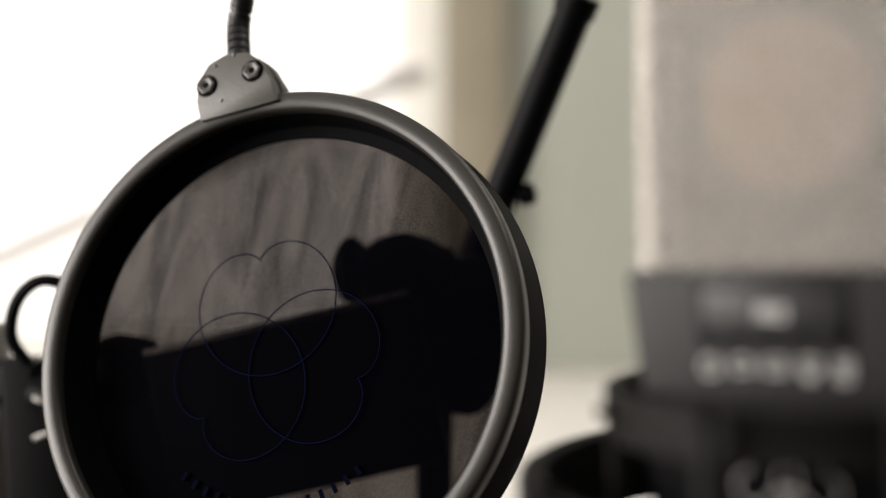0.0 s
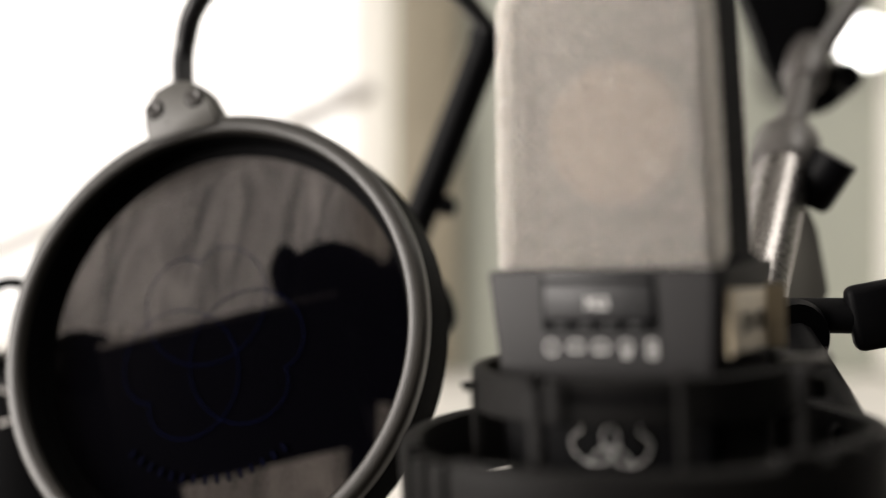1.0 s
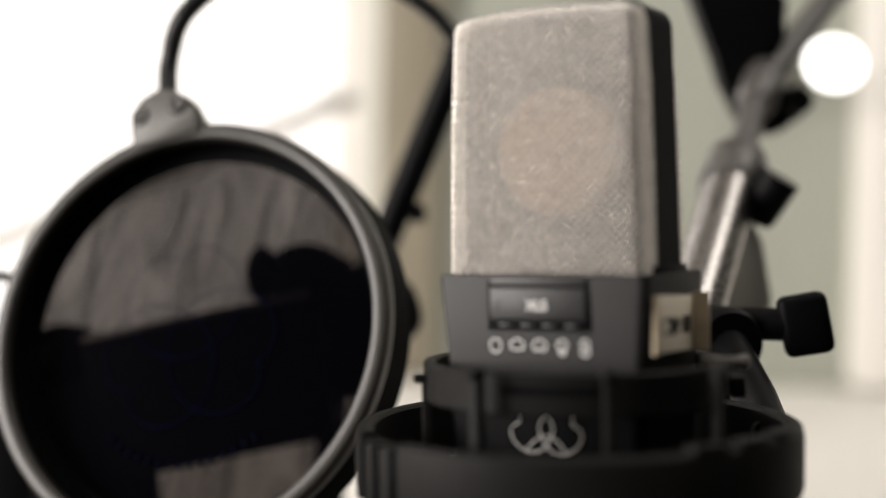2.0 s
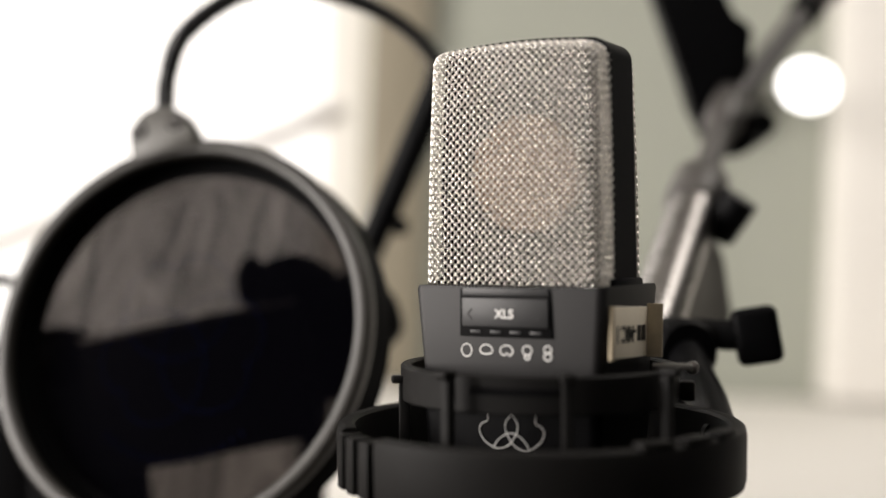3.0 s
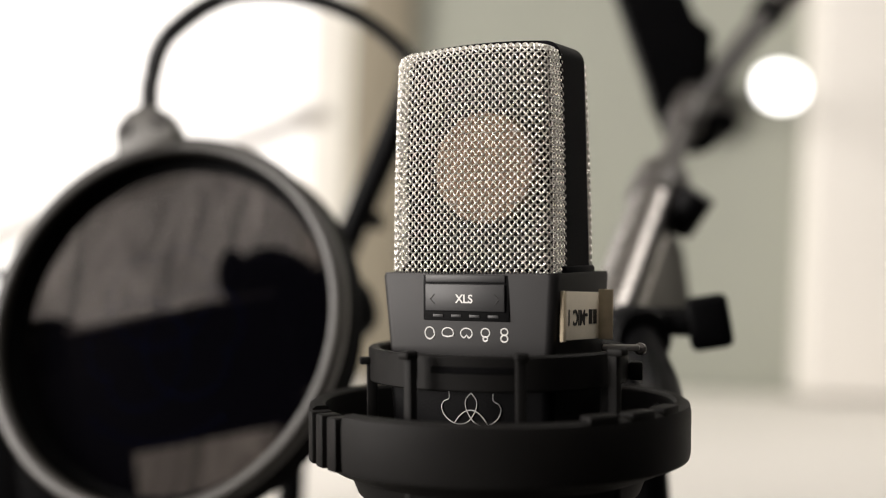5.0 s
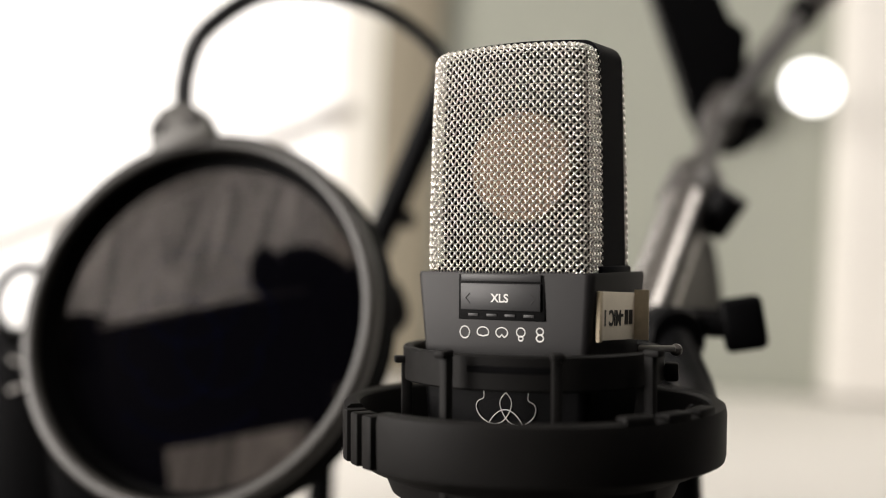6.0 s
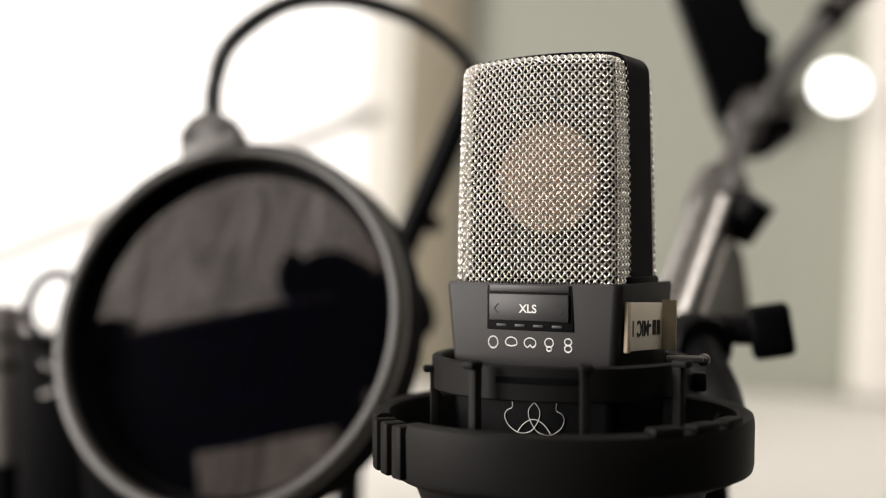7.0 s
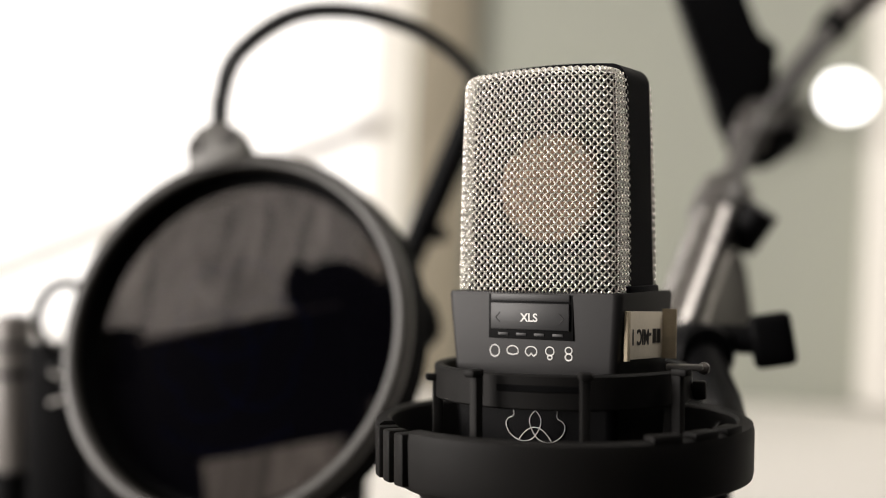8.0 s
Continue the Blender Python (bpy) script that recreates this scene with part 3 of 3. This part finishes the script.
def spring_arm():
    """The black flat arm that comes down beside the boom."""
    ob = thing("black_stand_bracket", "matt black bracket arm hooked on the boom clamp", "bracket", ROOM)
    top = Vector((0.060, 0.222, 0.199))
    outline = ((0.0433, 0.200), (0.0724, 0.1259), (0.0872, 0.088), (0.0905, 0.078), (0.0985, 0.0630), (0.1055, 0.0650), (0.1010, 0.0760), (0.0995, 0.0850), (0.1035, 0.0905), (0.1120, 0.0885),
               (0.1172, 0.0975), (0.1150, 0.1060), (0.1178, 0.1120), (0.1135, 0.1180), (0.1080, 0.1180), (0.1043, 0.1276), (0.0752, 0.200))
    part("arm", plate(outline, 0.216, 0.228, 0.0012), BLACK, ob, "flat black arm with a forked end")
    part("lug", lathe([(0.0005, -0.008), (0.0052, -0.008), (0.0060, -0.006), (0.0060, 0.006), (0.0005, 0.006)], 18), BLACK, ob, "", pose(0.1225, 0.220, 0.0700, 70, 20, 0))
    part("hook", tube(glide([(0.1005, 0.220, 0.066), (0.1055, 0.216, 0.061), (0.1130, 0.214, 0.062), (0.1200, 0.215, 0.068)], 6), 0.0048, 12), BLACK, ob)
    part("upper_arm", tube([top, (0.02, 0.30, 0.42), (0.30, 0.22, 0.52), (0.52, 0.15, 0.50)], 0.011, 14), BLACK, ob)
    return ob


spring_arm()


# ---- the pop filter ----
FILTER = Matrix.Translation(ROOM @ Vector((-0.1145, 0.1104, -0.0237))) @ ROOM.to_3x3().to_4x4() @ pose(0, 0, 0, 0, 0, -19.2) @ pose(0, 0, 0, -15.8, 0, 0)


def on_filter(bm):
    """From turned round z to facing the filter's front."""
    bmesh.ops.transform(bm, matrix=pose(0, 0, 0, 90, 0, 0), verts=bm.verts)
    return bm


def pop_filter():
    f = thing("pop_filter", "round black nylon pop filter with a grey rim on a gooseneck", "pop filter", FILTER)
    rim = [(0.0669, 0.0004), (0.0671, 0.0016), (0.0677, 0.0022), (0.0690, 0.0025), (0.0710, 0.0026), (0.0721, 0.0022), (0.0727, 0.0013), (0.0729, -0.0002), (0.0728, -0.0032), (0.0673, -0.0032), (0.0669, -0.0015)]
    part("rim", on_filter(lathe(rim, 128)), RIM, f, "satin dark grey plastic rim")
    # outer band of the rim; its shade is put into the colour
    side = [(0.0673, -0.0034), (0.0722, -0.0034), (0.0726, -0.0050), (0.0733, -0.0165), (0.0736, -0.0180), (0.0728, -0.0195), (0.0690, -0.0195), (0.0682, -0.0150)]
    part("rim_side", on_filter(lathe(side, 128)), RIM_SIDE, f, "outer band of the rim, darkened as its unlit side")
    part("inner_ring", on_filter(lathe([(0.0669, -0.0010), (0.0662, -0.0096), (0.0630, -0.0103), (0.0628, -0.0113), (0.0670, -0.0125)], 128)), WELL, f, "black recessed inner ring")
    cloth = bmesh.new()
    rings = []
    for k in range(1, 13):
        r = 0.0634 * k / 12
        rings.append([cloth.verts.new((r * math.cos(2 * math.pi * j / 72), r * math.sin(2 * math.pi * j / 72), -0.0108 + 0.0012 * (1 - (k / 12) ** 2))) for j in range(72)])
    hub = cloth.verts.new((0, 0, -0.0096))
    for j in range(72):
        cloth.faces.new((hub, rings[0][j], rings[0][(j + 1) % 72]))
        for p, q in zip(rings, rings[1:]):
            cloth.faces.new((p[j], q[j], q[(j + 1) % 72], p[(j + 1) % 72]))
    part("screen", on_filter(cloth), FABRIC, f, "sheer black nylon cloth with faint folds")
    logo = bmesh.new()
    emblem(logo, 0.0264, -13.5, 0.00018, 0.0092, -0.0033, -0.0012)
    part("print", logo, BLUE, f, "faint dark blue printed emblem")
    for i in range(15):
        a = radians(238 + 5.4 * i)
        part("print_bar", box(-0.0006, 0.0006, -0.0002, 0.0002, -0.0014, 0.0014), FADED, f, "", pose(-0.0033 + 0.043 * math.cos(a), 0.0094, -0.0012 + 0.043 * math.sin(a), 0, 270 - math.degrees(a), 0))
    # the clip that joins the rim to the gooseneck, leaning a little
    out = []
    for x, z in ((-0.0100, -0.002), (-0.0105, 0.004), (-0.0092, 0.0100), (-0.0055, 0.0140), (0.0000, 0.0153), (0.0056, 0.0140), (0.0094, 0.0100), (0.0115, 0.004), (0.0130, -0.003)):
        out.append((x, z))
    lean = pose(0, 0, 0, 0, -16, 0) @ Matrix.Translation((0, -0.0005, 0.0712)) @ Matrix.Diagonal((1.12, 1, 1.1, 1))
    for name, y0, y1, k in (("clip_front", -0.0035, 0.0015, 1.0), ("clip_back", 0.0020, 0.0075, 1.05)):
        bm = bmesh.new()
        fr, bk = [bm.verts.new((x * k, y0, z * k)) for x, z in out], [bm.verts.new((x * k, y1, z * k)) for x, z in out]
        n = len(out)
        for j in range(n):
            bm.faces.new((fr[j], fr[(j + 1) % n], bk[(j + 1) % n], bk[j]))
        bm.faces.new(fr[::-1])
        bm.faces.new(bk)
        bmesh.ops.bevel(bm, geom=bm.edges[:], offset=0.0010, segments=2, affect="EDGES", profile=0.5)
        c = part(name, bm, CLIP, f, "grey moulded clip half", lean)
        if k == 1.0:
            for x in (-0.0066, 0.0068):
                nut = part("nut", on_filter(lathe([(0.0010, 0.0), (0.0025, 0.0), (0.0025, 0.0009), (0.0020, 0.0012), (0.0010, 0.0008)], 6)), GREY, c, "dark steel hexagon nut", pose(x, -0.0034, 0.0075))
                # dark ring drawn as the shade round the nut
                part("nut_well_shade", on_filter(lathe([(0.0022, 0.0), (0.0031, 0.0), (0.0031, 0.0003), (0.0022, 0.0003)], 24)), WELL, c, "", pose(x, -0.0033, 0.0075))
                part("bolt_end", on_filter(lathe([(0.0001, 0.0), (0.0012, 0.0), (0.0012, 0.0004), (0.0001, 0.0005)], 12)), BLACK, c, "", pose(x, -0.0034, 0.0075))
            for x, z in ((-0.0035, 0.0125), (0.0022, 0.0140), (-0.0030, 0.0020)):
                part("dimple", on_filter(lathe([(0.0001, 0), (0.0006, 0), (0.0004, 0.0004), (0.0001, 0.0005)], 10)), STEEL, c, "", pose(x, -0.0034, z))
    # the gooseneck, ribbed along its length
    inv = FILTER.inverted() @ ROOM
    way = glide([Vector((-0.0240, 0.0035, 0.0850)), Vector((-0.0262, 0.0040, 0.1000)),
                 *[inv @ Vector(p) for p in ((-0.1223, 0.1420, 0.0871), (-0.1031, 0.1470, 0.1040), (-0.0806, 0.1550, 0.1095), (-0.0553, 0.1700, 0.1074), (-0.0353, 0.1880, 0.0995), (-0.0205, 0.2050, 0.0870))]], 72)
    ribs, run = [], 0.0
    for a, b in zip([way[0], *way], way):
        run += (b - a).length
        ribs.append(0.0036 - (0.0006 if run % 0.0027 < 0.0005 else 0.0))
    part("gooseneck", tube(way, ribs, 14), NECK, f, "black ribbed flexible gooseneck")
    return f


pop_filter()


# ---- the second stand, behind the filter ----
def filter_stand():
    st = thing("filter_stand", "black stand with a clamped tray behind the pop filter", "stand", ROOM)
    top, tip = Vector((-0.0200, 0.207, 0.0880)), Vector((-0.0475, 0.229, 0.0170))
    low = top + (tip - top) * 1.35
    part("bar", rod(top, low, 0.0069, 18), BLACK, st, "black tube that carries the gooseneck")
    part("bar_cap", rod(top + (top - tip) * 0.01, top - (top - tip) * 0.08, 0.0078, 18), BLACK, st)
    part("bar_knob", lathe([(0.0003, 0), (0.0035, 0), (0.0042, 0.002), (0.0042, 0.006), (0.0003, 0.0075)], 16), BLACK, st, "small black knob", pose(-0.0405, 0.226, 0.0185, 0, 80, 0))
    part("pole", rod((-0.0705, 0.205, 0.000), (-0.0715, 0.205, Z0 + 0.06), 0.0062, 24), BLACK, st)
    for a in (20, 140, 260):
        part("leg", rod((-0.0715, 0.205, Z0 + 0.25), (-0.0715 + 0.28 * math.cos(radians(a)), 0.205 + 0.28 * math.sin(radians(a)), Z0 + 0.008), 0.008), BLACK, st)

    def lump(x, y, z, rx, ry, rz):
        bm = bmesh.new()
        bmesh.ops.create_icosphere(bm, subdivisions=3, radius=1)
        for v in bm.verts:
            k = 1 + 0.12 * noise.noise(v.co * 1.7 + Vector((x * 90, y * 50, z * 70)))
            v.co = Vector((x + v.co.x * rx * k, y + v.co.y * ry * k, z + v.co.z * rz * k))
        return bm
    part("clamp_head", lump(-0.0800, 0.186, -0.0120, 0.020, 0.010, 0.0165), BLACK, st, "black rounded clamp head")
    part("clamp_jaw", lump(-0.0560, 0.186, -0.0200, 0.022, 0.010, 0.0170), BLACK, st)
    part("clamp_tail", lump(-0.0620, 0.190, -0.0400, 0.0150, 0.009, 0.0170), BLACK, st)
    part("clamp_screw", lump(-0.0985, 0.184, -0.0070, 0.0060, 0.006, 0.0110), BLACK, st)
    part("side_clamp", lump(-0.1740, 0.184, -0.0420, 0.016, 0.010, 0.014), BLACK, st)
    tray = part("tray", box(-0.045, 0.045, -0.006, 0.006, -0.0560, 0.0, 0.0015), BLACK, st, "black flat tray with a painted highlight along its top edge", pose(-0.1215, 0.176, -0.0235, 0, -13, 0))
    # pale strip painted as the light caught along the tray's top
    part("edge_highlight", box(-0.044, 0.044, -0.0066, -0.0052, -0.0012, 0.0008, 0.0003), PALE, tray, "painted highlight on the lit edge")
    part("tray_bracket", box(-0.024, 0.024, -0.005, 0.005, -0.110, 0.01, 0.002), BLACK, st, "", pose(-0.1660, 0.182, -0.0500, 0, -8, 0))
    return st


filter_stand()


def side_microphone():
    ob = thing("second_microphone", "dark grey cylindrical microphone with ring collars, hung beside the stand", "microphone", ROOM)
    up = Matrix.Translation((-0.2290, 0.206, -0.0560)) @ pose(0, 0, 0, 0, -4, 0)
    part("barrel", lathe([(0.0003, -0.042), (0.0090, -0.042), (0.0100, -0.038), (0.0104, -0.003), (0.0098, 0.0), (0.0003, 0.0)], 40), BARREL, ob, "dark grey barrel", up)
    part("collar", band(0.0080, 0.0103, 0.0002, 0.0035, 0.0008), BLACK, ob, "", up)
    part("neck", lathe([(0.0003, 0.003), (0.0094, 0.003), (0.0094, 0.0135), (0.0003, 0.0135)], 36), BARREL, ob, "", up)
    part("collar", band(0.0070, 0.0097, 0.0137, 0.0160, 0.0006), BLACK, ob, "", up)
    part("cap", lathe([(0.0003, 0.0155), (0.0090, 0.0155), (0.0088, 0.0250), (0.0070, 0.0290), (0.0003, 0.0300)], 36), BARREL, ob, "", up)
    part("socket", lathe([(0.0003, -0.100), (0.012, -0.100), (0.0125, -0.042), (0.0003, -0.041)], 36), BLACK, ob, "", up)
    part("side_plate", box(-0.0160, 0.0160, -0.004, 0.004, -0.160, 0.0, 0.002), BLACK, ob, "black flat side plate", pose(-0.2035, 0.194, -0.0370, 0, -3, 0))
    part("bracket", tube(glide([(-0.207, 0.194, -0.050), (-0.198, 0.190, -0.052), (-0.192, 0.186, -0.055), (-0.180, 0.184, -0.060)], 6), 0.006, 12), BLACK, ob)
    return ob


side_microphone()

cord = thing("cable_loop", "loop of black cable tied to the stand bracket", "cable", ROOM)
part("cable", tube(glide([(-0.2060, 0.182, -0.0390), (-0.2110, 0.180, -0.0290), (-0.2080, 0.178, -0.0170), (-0.2000, 0.177, -0.0105), (-0.1910, 0.178, -0.0130), (-0.1880, 0.180, -0.0230), (-0.1930, 0.184, -0.0330), (-0.2060, 0.184, -0.0420)], 8), 0.0022, 10), BLACK, cord)
# pale strokes stand in for reflections on the black cable
for z, rise, wide in ((-0.0390, 0.0030, 0.0065), (-0.0500, -0.0015, 0.0045), (-0.0640, 0.0024, 0.0080)):
    part("cable_glint", tube(glide([(-0.2050, 0.184, z), (-0.2050 + wide / 2, 0.1835, z + rise * 0.7), (-0.2050 + wide, 0.184, z + rise)], 5), 0.0009, 8), PALE, cord, "painted glint on the black cable")

# ---- far things ----
pole = thing("background_boom", "pale grey boom pole standing far behind", "boom pole", ROOM)
pa, pb = Vector((-0.58, 0.639, -0.102)), Vector((-0.085, 0.668, 0.118))
part("pole", rod(pa, pb, 0.0075, 16), PALE, pole)
part("pole_joint", tube([(-0.1075, 0.650, 0.1100), (-0.1075, 0.672, 0.1100)], 0.009, 16), PALE, pole)
part("upright", rod((-0.58, 0.639, -0.095), (-0.58, 0.639, WZ0 + 0.01), 0.010), PALE, pole)
part("foot", lathe([(0.001, 0), (0.11, 0), (0.11, 0.008), (0.02, 0.02), (0.001, 0.02)], 40), PALE, pole, "", pose(-0.58, 0.639, WZ0))

lamp = thing("wall_lamp", "lit round globe lamp on the back wall", "lamp", ROOM)
globe = bmesh.new()
bmesh.ops.create_uvsphere(globe, u_segments=32, v_segments=20, radius=0.0200)
part("globe", globe, BULB, lamp, "glowing white glass globe", pose(0.3050, 0.698, 0.160, 0, 20, 0) @ Matrix.Diagonal((1.0, 1.0, 0.86, 1)))
part("arm", rod((0.305, 0.716, 0.160), (0.305, Y1 - 0.004, 0.160), 0.006), STEEL, lamp)
part("wall_plate", tube([(0.305, Y1 - 0.012, 0.160), (0.305, Y1 - 0.0005, 0.160)], 0.03, 24), STEEL, lamp)
